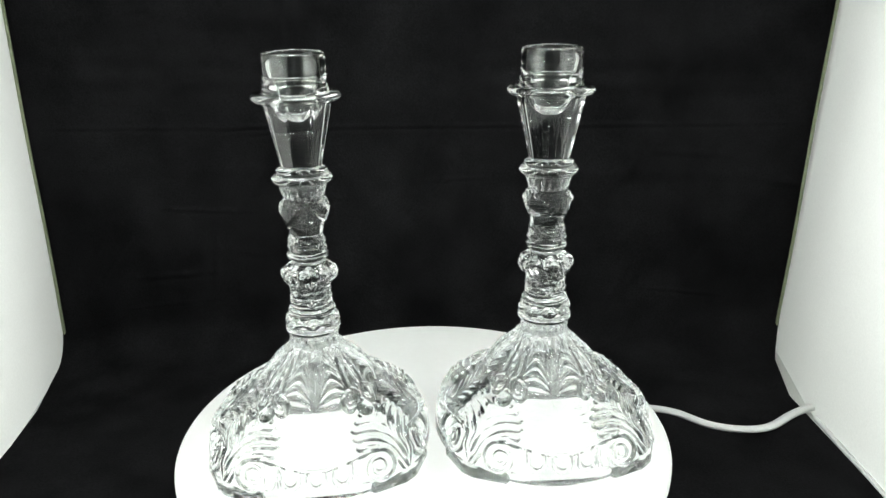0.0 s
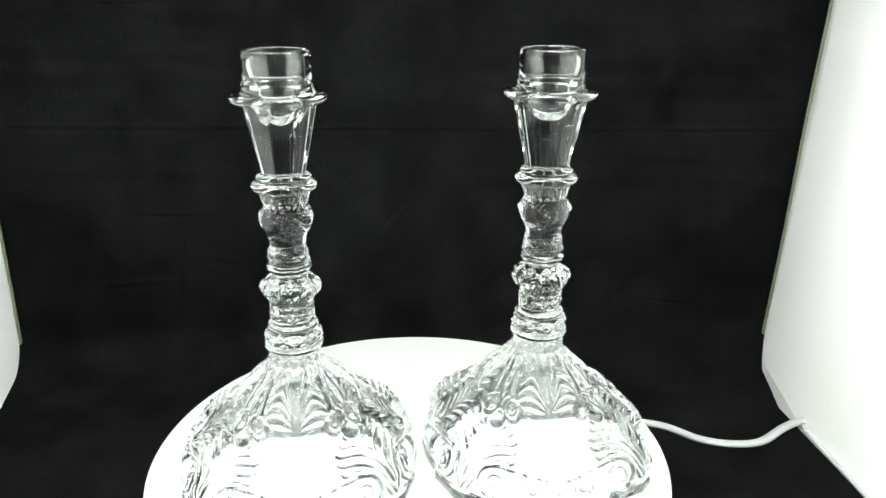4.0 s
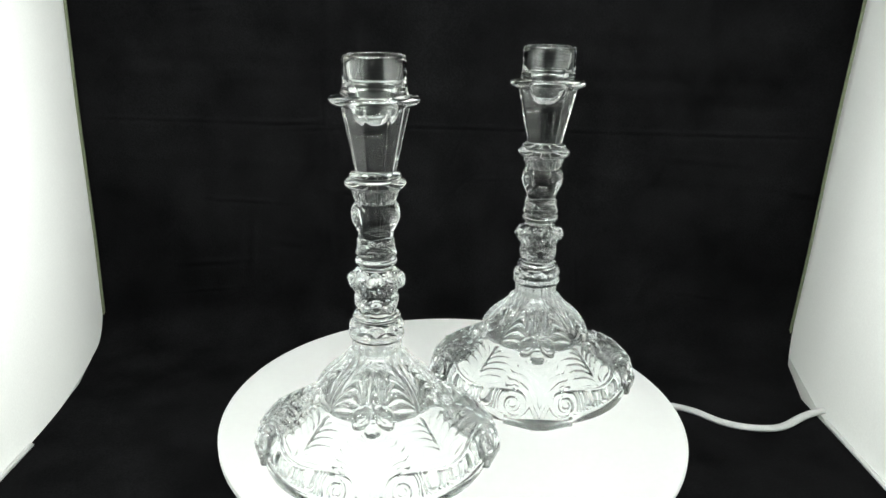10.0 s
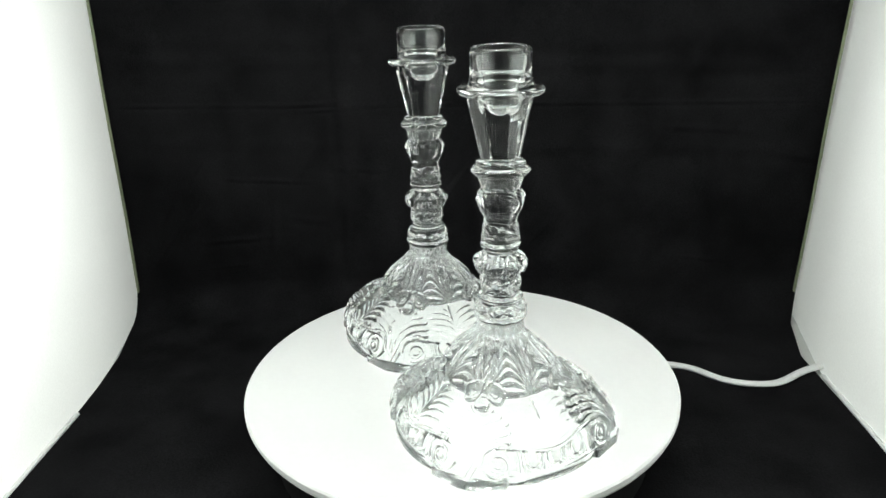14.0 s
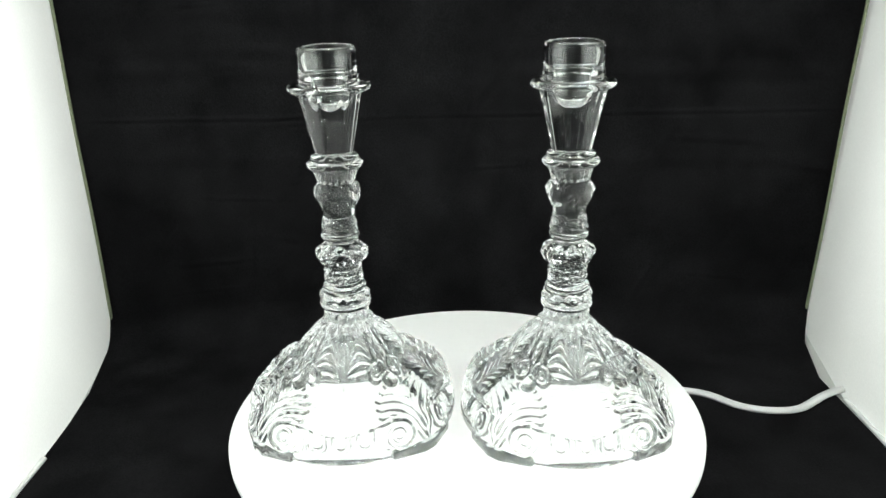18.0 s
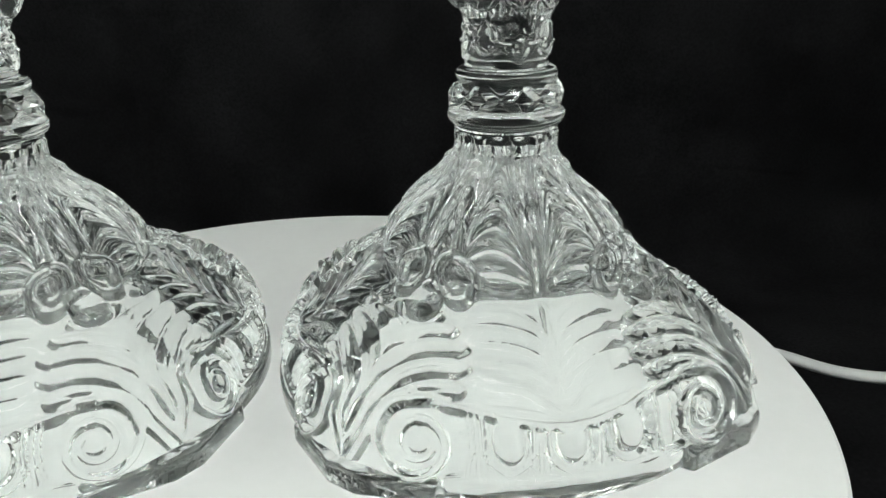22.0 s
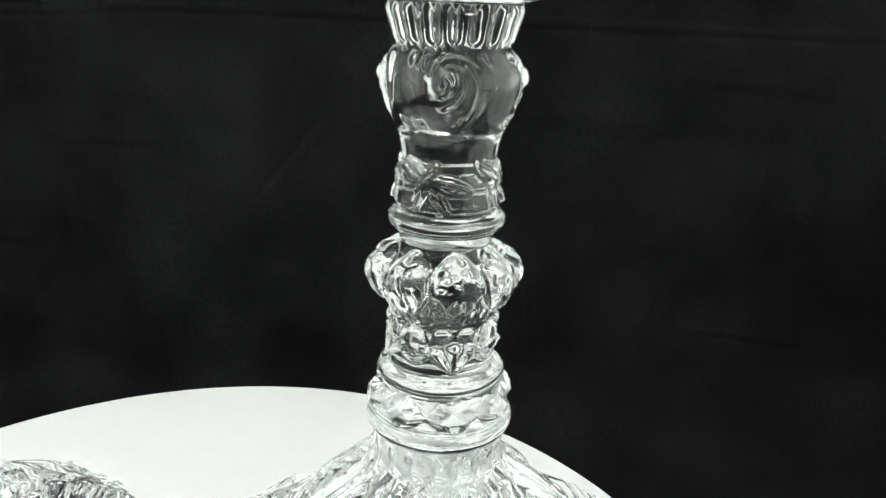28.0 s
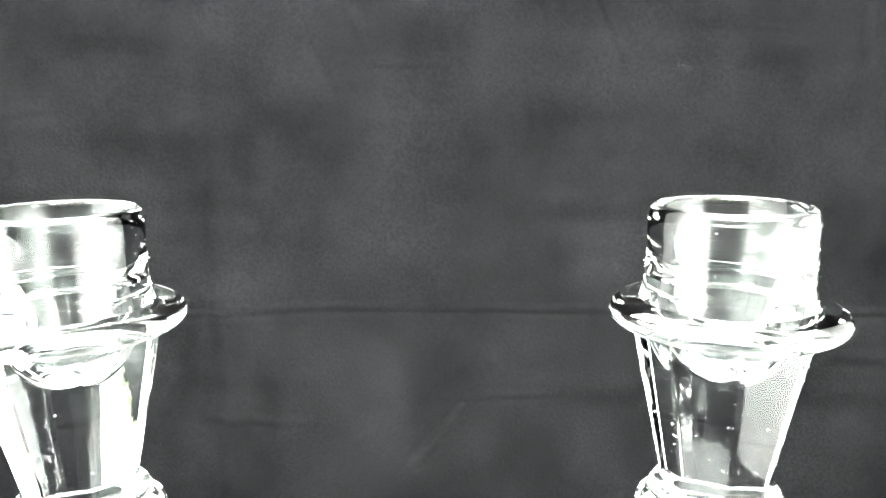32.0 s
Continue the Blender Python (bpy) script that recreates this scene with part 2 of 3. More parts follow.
def backdrop_cloth():
    """One black cloth: down the back, through a soft bend, out over the floor."""
    bend = 0.035
    zs = np.linspace(TENT_TOP - 0.015, FLOOR + bend, 420)
    arc = np.linspace(0, math.pi / 2, 14)[1:]
    ys = np.linspace(BACK_Y - bend, FRONT_Y + 0.01, 150)[1:]
    Y = np.concatenate([np.full(len(zs), BACK_Y), BACK_Y - bend + bend * np.cos(arc), ys])
    Z = np.concatenate([zs, FLOOR + bend - bend * np.sin(arc), np.full(len(ys), FLOOR)])
    xl = np.interp(-Y, [-0.2107, -0.1778, -0.1106, -0.0628, 0.016, 0.073, 0.4], [-0.3292, -0.3227, -0.3073, -0.3020, -0.2975, -0.2954, -0.2945])
    xr = np.interp(-Y, [-0.2107, -0.180, -0.119, -0.05, 0.01, 0.4], [0.3100, 0.2982, 0.2846, 0.2880, 0.2897, 0.2897])
    xl = xl + 0.005 * (Z - FLOOR)
    xr = xr + 0.04 * (Z - FLOOR)
    n = 520
    u = np.linspace(0, 1, n)
    X = xl[:, None] + (xr - xl)[:, None] * u[None]
    Yg, Zg = np.repeat(Y[:, None], n, 1), np.repeat(Z[:, None], n, 1)
    back = np.clip((Zg - FLOOR - 0.02) / 0.05, 0, 1)
    out = np.zeros_like(X)

    def fold(x0, z0, x1, z1, width, height):
        """A pressed crease along a line on the back, raised on one side."""
        dx, dz = x1 - x0, z1 - z0
        ll = math.hypot(dx, dz)
        s = ((X - x0) * dx + (Zg - z0) * dz) / ll
        d = ((X - x0) * dz - (Zg - z0) * dx) / ll
        ends = np.clip(s / 0.03, 0, 1) * np.clip((ll - s) / 0.03, 0, 1)
        return height * ends * (np.exp(-(d / width) ** 2) - 0.6 * np.exp(-((d - 1.6 * width) / width) ** 2))

    out += fold(-0.32, 0.1525, 0.32, 0.1485, 0.0016, 0.0008)
    # soft crumples, mostly level or upright, and a few short slanting ones
    for k in range(60):
        x0, z0 = random.uniform(-0.3, 0.28), random.uniform(-0.02, 0.45)
        t, ln = random.choice((random.uniform(-0.12, 0.12), random.uniform(-0.12, 0.12), random.uniform(-1.7, -1.45), random.uniform(-2.3, -1.9))), random.uniform(0.03, 0.10)
        out += fold(x0, z0, x0 + ln * math.cos(t), z0 + ln * math.sin(t), random.uniform(0.0012, 0.0040), random.uniform(0.0003, 0.0010))
    out += fold(-0.17, 0.14, -0.155, 0.16, 0.003, 0.0016)
    out += fold(-0.105, 0.5, -0.112, -0.03, 0.006, 0.0022)
    out += fold(0.205, 0.5, 0.20, 0.15, 0.007, 0.0020)
    for x0, z0, dx, dz, h in ((0.02, 0.115, -0.050, -0.062, 0.0016), (0.014, 0.100, -0.022, -0.026, 0.0013), (0.055, 0.330, 0.030, -0.070, 0.0014), (0.020, 0.345, 0.028, -0.060, 0.0012),
                              (-0.07, 0.30, 0.022, -0.050, 0.0014), (-0.055, 0.31, 0.020, -0.040, 0.0010)):
        out += fold(x0, z0, x0 + dx, z0 + dz, 0.0022, h)
    for zv, h in ((0.112, 0.0007), (0.185, 0.0009), (0.203, 0.0008), (0.232, 0.0007), (0.275, 0.0008), (0.34, 0.0007)):
        out += fold(0.02, zv, 0.31, zv - 0.006, 0.006, h) + fold(-0.32, zv + 0.008, -0.06, zv + 0.002, 0.006, h * 0.8)
    for xv, h in ((-0.215, 0.0012), (-0.09, 0.0014), (0.035, 0.0010), (0.12, 0.0012), (0.225, 0.0012)):
        out += fold(xv, 0.51, xv + 0.006, -0.03, 0.010, h)
    out += 0.0012 * np.sin(X * 23 + 1.3 * np.sin(Zg * 9)) * np.sin(Zg * 11 + 2)
    Yg = Yg - out * back
    lump = 0.0006 * (1 + np.sin(X * 31 + 2 * np.sin(Yg * 17))) * (1 - back)
    Zg = Zg + lump * np.clip((BACK_Y - bend - Yg) / 0.05, 0, 1)
    ob = mesh_part("backdrop_cloth", grid_mesh("backdrop_cloth", np.stack([X, Yg, Zg], -1)), CLOTH)
    s = ob.modifiers.new("thickness", "SOLIDIFY")
    s.thickness, s.offset = 0.0008, -1
    return tagged(ob, "creased black cotton cloth hung as a seamless backdrop in the tent", "backdrop cloth", kind="structure")


backdrop_cloth()

# binding tape up the back corners and white hems along the bottom of the side walls
for nm, x0, lean, mat, words in (("trim_west", -0.3272, 0.005, BINDING, "thin grey-green binding tape up the corner of the light tent"), ("trim_east", 0.3078, 0.040, BINDING, "thin grey-green binding tape up the corner of the light tent")):
    pts = [(x0 + lean * (z - FLOOR) + 0.0004 * math.sin(z * 31), BACK_Y - 0.0030, z) for z in np.linspace(FLOOR + 0.012, TENT_TOP - 0.005, 40)]
    rows = [[(x + 0.0013 * math.cos(a), y + 0.0013 * math.sin(a), z) for a in np.linspace(0, 2 * math.pi, 10, endpoint=False)] for x, y, z in pts]
    tagged(mesh_part(nm, grid_mesh(nm, np.array(rows), wrap=True), mat), words, "trim", kind="structure")
for nm, keys in (("hem_west", [(-0.2975, 0.02), (-0.2965, -0.06), (-0.2958, -0.15), (-0.2955, -0.25), (-0.2955, -0.35)]), ("hem_east", [(0.2895, 0.085), (0.2900, 0.05), (0.2912, 0.0), (0.2915, -0.12), (0.2915, -0.35)])):
    pts = smooth_path([(x, y, FLOOR + 0.0016 + 0.0006 * math.sin(y * 60)) for x, y in keys], 14)
    tagged(mesh_part(nm, tube_mesh(nm, pts, 0.0020, 0.0016), WHITE), "thin white hem along the bottom of the tent wall", "trim", kind="structure")

# the dim room in which the tent stands
for nm, b, cat in (("room_floor", (-2, 2, -2.2, 1.2, -0.80, -0.78), "floor"), ("room_ceiling", (-2, 2, -2.2, 1.2, 1.6, 1.62), "ceiling"),
                   ("room_wall_west", (-2.02, -2, -2.2, 1.2, -0.80, 1.62), "wall"), ("room_wall_east", (2, 2.02, -2.2, 1.2, -0.80, 1.62), "wall"),
                   ("room_wall_south", (-2.02, 2.02, -2.22, -2.2, -0.80, 1.62), "wall"), ("room_wall_north", (-2.02, 2.02, 1.2, 1.22, -0.80, 1.62), "wall")):
    tagged(part(nm, box_bm(*b), ROOM), "plain painted surface of the dim room around the tent", cat, kind="structure")
tagged(part("table", box_bm(-0.55, 0.55, -0.45, 0.40, -0.78, FLOOR - 0.011, 0.004), ROOM), "plain table carrying the light tent", "table", kind="structure")


# ================= the turntable =================
turntable = tagged(new("turntable"), "motorised display turntable with a white top and a black base", "turntable")
turntable.location = (0, 0, FLOOR)
H = -FLOOR
part("base", lathe_bm([(0, 0.0014), (0.128, 0.0014), (0.131, 0.004), (0.133, H - 0.016), (0.130, H - 0.009), (0, H - 0.009)]), BLACK, turntable, "black round plastic motor base", smooth=False)
platter = part("platter", lathe_bm([(0, H - 0.0080), (0.1450, H - 0.0080), (0.1472, H - 0.0070), (PLATTER_R, H - 0.0045), (PLATTER_R, H - 0.0012), (PLATTER_R - 0.0012, H), (0, H)], 200), WHITE, turntable, "white round turning plate")

cord_path = smooth_path([(0.105, 0.075, FLOOR + 0.012), (0.140, 0.096, FLOOR + 0.007), (0.1708, 0.0978, FLOOR + 0.0035), (0.1877, 0.0914, FLOOR + 0.0033), (0.206, 0.0754, FLOOR + 0.0033),
                         (0.226, 0.0686, FLOOR + 0.0033), (0.2484, 0.0705, FLOOR + 0.0033), (0.2717, 0.0864, FLOOR + 0.0035), (0.2872, 0.0956, FLOOR + 0.003), (0.300, 0.102, FLOOR + 0.001)], 10)
tagged(mesh_part("power_cord", tube_mesh("power_cord", cord_path, 0.0034, 0.0022), CABLE), "white flat power cord of the turntable lying on black cloth", "power cord")


# ================= the candlesticks =================
def bump(d, w):
    return np.exp(-(d / w) ** 2)


def step(x, a, b):
    t = np.clip((x - a) / (b - a), 0, 1)
    return t * t * (3 - 2 * t)


def smooth_interp(q, k, v):
    """Monotone-ish cubic through the knots."""
    k, v = np.array(k), np.array(v)
    m = np.gradient(v, k)
    i = np.clip(np.searchsorted(k, q) - 1, 0, len(k) - 2)
    h = k[i + 1] - k[i]
    t = (q - k[i]) / h
    return (2 * t ** 3 - 3 * t ** 2 + 1) * v[i] + (t ** 3 - 2 * t ** 2 + t) * h * m[i] + (-2 * t ** 3 + 3 * t ** 2) * v[i + 1] + (t ** 3 - t ** 2) * h * m[i + 1]


def fine(profile, pitch):
    """Resample a list of (radius, z) with rounded corners."""
    p = np.array(profile)
    s = np.concatenate([[0], np.cumsum(np.hypot(*np.diff(p, axis=0).T))])
    n = max(int(s[-1] / pitch), 2)
    q = np.linspace(0, s[-1], n + 1)
    return np.stack([smooth_interp(q, s, p[:, 0]), smooth_interp(q, s, p[:, 1])], 1)


def rounded(r0, r1, z, half):
    """Half-round bead between inner radius r0 and outer r1, centred on z, from its top to its bottom."""
    return [(r0 + (r1 - r0) * math.cos(a), z + half * math.sin(a)) for a in np.linspace(math.pi / 2, -math.pi / 2, 15)]


def turned(name, profile, stick, n=192, relief=None, smooth=True, pitch=0.0006, label=""):
    """An open shell of the glass around the axis; relief(phi, z, r) is added to the radius."""
    p = fine(profile, pitch)
    phi = np.linspace(0, 2 * math.pi, n, endpoint=False)
    R = np.repeat(p[:, :1], n, 1)
    Z = np.repeat(p[:, 1:], n, 1)
    F = np.repeat(phi[None], len(p), 0)
    if relief is not None:
        R = R + relief(F, Z, R)
    # the profile runs downwards, so turn the columns the other way round to face outwards
    P = np.stack([R * np.cos(F), R * np.sin(F), Z], -1)[::-1]
    return mesh_part(name, grid_mesh(name, P, wrap=True, smooth=smooth), GLASS if relief else POLISHED, stick, label)


def cell(phi, n, off=0.0):
    """Angle within the n-fold repeat, in radians about the middle of the cell."""
    w = 2 * math.pi / n
    return (phi - off + w / 2) % w - w / 2


def flutes(phi, z, r):
    return 0.0012 * (np.abs(np.cos(phi * 10)) ** 0.7 - 0.5) * step(z, 0.1515, 0.1535) * step(z, 0.1598, 0.158)


VIEW = math.radians(80.4)     # turn of the stem's moulding on its foot


def scrolls(phi, z, r):
    """A wave scroll: a small eye from which four ribs sweep clockwise over the top, round and under, widening as they go."""
    a = cell(phi, 4, VIEW - math.radians(9))
    out = np.zeros_like(a)
    for k in (-1, 0, 1):
        x, y = ((a - k * math.pi / 2) * 0.0128 - 0.0010) * 1000, (z - 0.1466) * 1000
        rho, th = np.hypot(x, y), np.arctan2(y, x)
        arm = 4 * (np.log(np.maximum(rho, 0.3) / 4.6) + 0.35 * th) / (2 * math.pi * 0.35)
        rib = np.abs(np.cos(math.pi * arm)) ** 0.8
        way = (math.radians(170) - th) % (2 * math.pi)                       # clockwise from the left
        sweep = step(way, 0.0, 0.5) * step(way, 5.0, 3.9) * step(rho, 1.8, 2.8) * step(rho, 10.5, 8.0)
        eye = np.sqrt(np.clip(1 - (rho / 2.0) ** 2, 0, 1))
        out = out + sweep * 1.4 * (rib - 0.75) + 1.1 * eye
    return 0.001 * out * step(z, 0.1325, 0.1350) * step(z, 0.1516, 0.1500)


def bows(phi, z, r):
    """A small knot with two loops and three ribbon ends."""
    a = cell(phi, 4, VIEW - math.radians(17))
    x, y = a * 0.0098 + 0.0018, z - 0.1282
    th, rho = np.arctan2(y, x), np.hypot(x, y)
    out = 0.0011 * bump(rho, 0.0012) - 0.0006 * bump(rho, 0.0005)
    for ang, ln, wd in ((-14, 0.0100, 0.0017), (-50, 0.0078, 0.0012), (-104, 0.0064, 0.0014), (150, 0.0060, 0.0018), (40, 0.0040, 0.0012)):
        c, d = math.cos(math.radians(ang)), math.sin(math.radians(ang))
        u, v = x * c + y * d, -x * d + y * c
        w = wd * np.sqrt(np.clip(u / ln * (1 - u / ln) * 4, 0, 1)) + 1e-6
        leaf = np.clip(1 - (v / w) ** 2, 0, 1) * (u > 0) * (u < ln)
        out = np.maximum(out, 0.0014 * leaf ** 0.6 - 0.0006 * bump(v, 0.0004) * (leaf > 0.2))
    return out * step(z, 0.1211, 0.1222) * step(z, 0.1328, 0.1318)


def lumps(phi, z, r):
    """Eight round bosses over a drum of eggs and pointed leaves in turn."""
    a = cell(phi, 8, VIEW + math.radians(12))
    bx, bz = a * 0.0138, z - 0.1078
    boss = np.sqrt(np.clip(1 - (bx / 0.0056) ** 2 - (bz / 0.0060) ** 2, 0, 1))
    facet = np.cos(np.floor(np.arctan2(bz - 0.0006, bx) / 1.0472) * 2.1) * step(np.hypot(bx, bz - 0.0006), 0.0008, 0.0030) * step(np.hypot(bx, bz), 0.0046, 0.0034)
    out = 0.0034 * boss - 0.0014 * bump(z - 0.1078, 0.0060) + 0.00018 * facet
    out = out + 0.0007 * (np.abs(np.sin(2.2 * np.arctan2(bz - 0.0050, bx))) ** 0.6 - 0.5) * step(np.hypot(bx, bz), 0.0058, 0.0046) * step(np.hypot(bx, bz - 0.0050), 0.0012, 0.0030)
    out = out + 0.0004 * np.abs(np.cos(phi * 16)) * bump(z - 0.1018, 0.0014)
    e = cell(phi, 4, VIEW - math.radians(32)) * 0.0112
    egg = np.sqrt(np.clip(1 - (e / 0.0032) ** 2 - ((z - 0.0955) / 0.0036) ** 2, 0, 1))
    ring = bump(np.hypot(e / 0.0038, (z - 0.0955) / 0.0044) - 1, 0.12) * step(z, 0.0985, 0.0965)
    h = cell(phi, 4, VIEW + math.radians(13)) * 0.0112
    up = z - 0.0888
    fan = np.arctan2(h, np.maximum(up, 1e-5))
    leaf = np.abs(np.cos(fan * 4.5)) * step(np.abs(fan), 1.0, 0.8) * step(up, 0.0062 + 0.0008 * np.cos(fan * 6), 0.0050) * step(up, 0.0, 0.0012)
    eyes = np.sqrt(np.clip(1 - ((np.abs(h) - 0.0024) / 0.0018) ** 2 - ((z - 0.0972) / 0.0014) ** 2, 0, 1))
    return out + 0.0018 * egg + 0.0008 * ring + 0.0012 * leaf + 0.0010 * eyes


def gems(phi, z, r):
    a = np.abs(cell(phi, 8, VIEW + math.radians(12))) / (math.pi / 8)
    v = np.abs(z - 0.0803) / 0.0036
    return 0.0034 * np.minimum(np.clip(1.08 - a - v * 0.7, 0, 1), 0.62) - 0.0002 * bump(z - 0.0803, 0.003)


def neck_flutes(phi, z, r):
    return 0.0008 * (np.abs(np.cos(phi * 8)) ** 0.8 - 0.5) * step(z, 0.0600, 0.0645) * step(z, 0.0716, 0.0704)


# --- the moulded foot: faces at 0, 90, 180, 270 degrees, corners between them; ornament in millimetres ---
def mm_line(x, keys):
    """Height of a drawn line over x, both in millimetres."""
    return np.interp(x, [k for k, _ in keys], [v for _, v in keys])


LEDGE = [(0, 72.8), (5, 72.5), (15, 70.8), (23, 67.9), (31, 66.0), (36, 66.0)]               # line over the frieze, rising to the volutes
FIRST_LOBE = [(0, 64.0), (23, 63.4), (30, 63.4), (35, 64.5), (40, 66.7), (43.5, 69.0), (47, 73.0), (50, 78.0), (55, 87.0)]
LOBE_PITCH = [(0, 5.2), (20, 5.1), (34, 4.6), (43, 4.3), (50, 4.8), (56, 5.2)]
LOBE_TIP = [(0, 22.5), (1, 21.6), (2, 19.6), (3, 19.0), (4, 21.5), (5, 24.5), (6, 29.0)]     # how near each lobe comes to the middle of the face
COIL = [(0, 9.3), (0.25, 10.6), (0.5, 7.9), (0.75, 6.6), (1.0, 5.5), (1.25, 4.7), (1.5, 4.0), (1.75, 3.6), (2.0, 3.2)]   # turns, radius of the volute's ridge


def upper_tier(phi, S, x, r):
    """Fan palmettes between two ridges that end in small curls over the lip."""
    ax, end = np.abs(x), UP_END * 1000
    v = end - S
    up = step(S, 3.0, 8.0) * step(S, end + 0.5, end - 1.0)
    half = 0.60 * np.maximum(r, 12.0)
    inside = step(ax, half * 0.97, half * 0.84)
    t = ax / np.maximum(half, 7.0)
    # fronds that leave the foot of the spine steeply and bend over outwards
    phase = (v - 0.5) * 0.0556 / (np.clip(t, 0, 1) * (1 - 0.86 * np.clip(t, 0, 1)) + 0.015) + 0.15
    fr = phase - np.floor(phase)
    lobe = np.abs(np.sin(math.pi * fr)) ** 0.55
    out = up * inside * (2.0 * (lobe - 0.5) * step(t, 0.06, 0.22) + 0.8 * bump(x, 0.7))
    ridge = np.sqrt(np.clip(1 - ((ax - half * 1.05) / 2.3) ** 2, 0, 1))
    out += up * 2.6 * ridge * step(v, 2.0, 6.0)
    # bulb of the lowest pair of fronds
    ball = np.sqrt(np.clip(1 - ((ax - 8.5) / 4.6) ** 2 - ((v - 2.6) / 2.9) ** 2, 0, 1))
    out += 1.3 * ball
    # leaves between the ridges of neighbouring faces
    c = np.abs(cell(phi, 4, math.pi / 4)) * np.maximum(r, 12.0)
    between = step(ax, half * 1.16, half * 1.24)
    out += up * between * (1.3 * (np.abs(np.sin(math.pi * (v + 1.3 * c) / 5.6)) ** 0.6 - 0.4) + 0.9 * bump(c, 0.9))
    # curl at the foot of each ridge, hanging a little over the lip
    dx, dy = ax - 20.0, S - 36.8
    rho = np.hypot(dx, dy)
    way = (np.arctan2(dx, -dy) / (2 * math.pi)) % 1.0       # from the top, by the corner's side, under and up again
    hook = np.sqrt(np.clip(1 - ((rho - (5.0 - 1.2 * way)) / 1.25) ** 2, 0, 1))
    tail = np.sqrt(np.clip(1 - ((rho - (3.8 - 2.4 * way)) / 0.8) ** 2, 0, 1)) * step(way, 0.6, 0.4)
    disc = step(rho, 6.2, 5.6)
    return out * (1 - disc) + disc * (0.2 + 2.4 * np.maximum(hook, 0.6 * tail))


def volute(X, S):
    """Raised coil at each end of the frieze: mask and height."""
    dx, dy = X - 35.2, S - 75.2
    rho = np.hypot(dx, dy)
    way = (np.arctan2(dx, -dy) / (2 * math.pi)) % 1.0
    first = mm_line(way, COIL)
    h = 2.0 * np.sqrt(np.clip(1 - ((rho - first) / 1.25) ** 2, 0, 1))
    h = np.maximum(h, 1.5 * np.sqrt(np.clip(1 - ((rho - mm_line(way + 1, COIL)) / 0.85) ** 2, 0, 1)) * step(way, 1.0, 0.8))
    h = np.maximum(h, 1.3 * np.sqrt(np.clip(1 - (rho / 2.6) ** 2, 0, 1)))
    edge = np.maximum(first, 6.2)
    return step(rho, edge + 1.3, edge + 0.6), h - 0.2 * step(rho, edge, edge - 1.0)


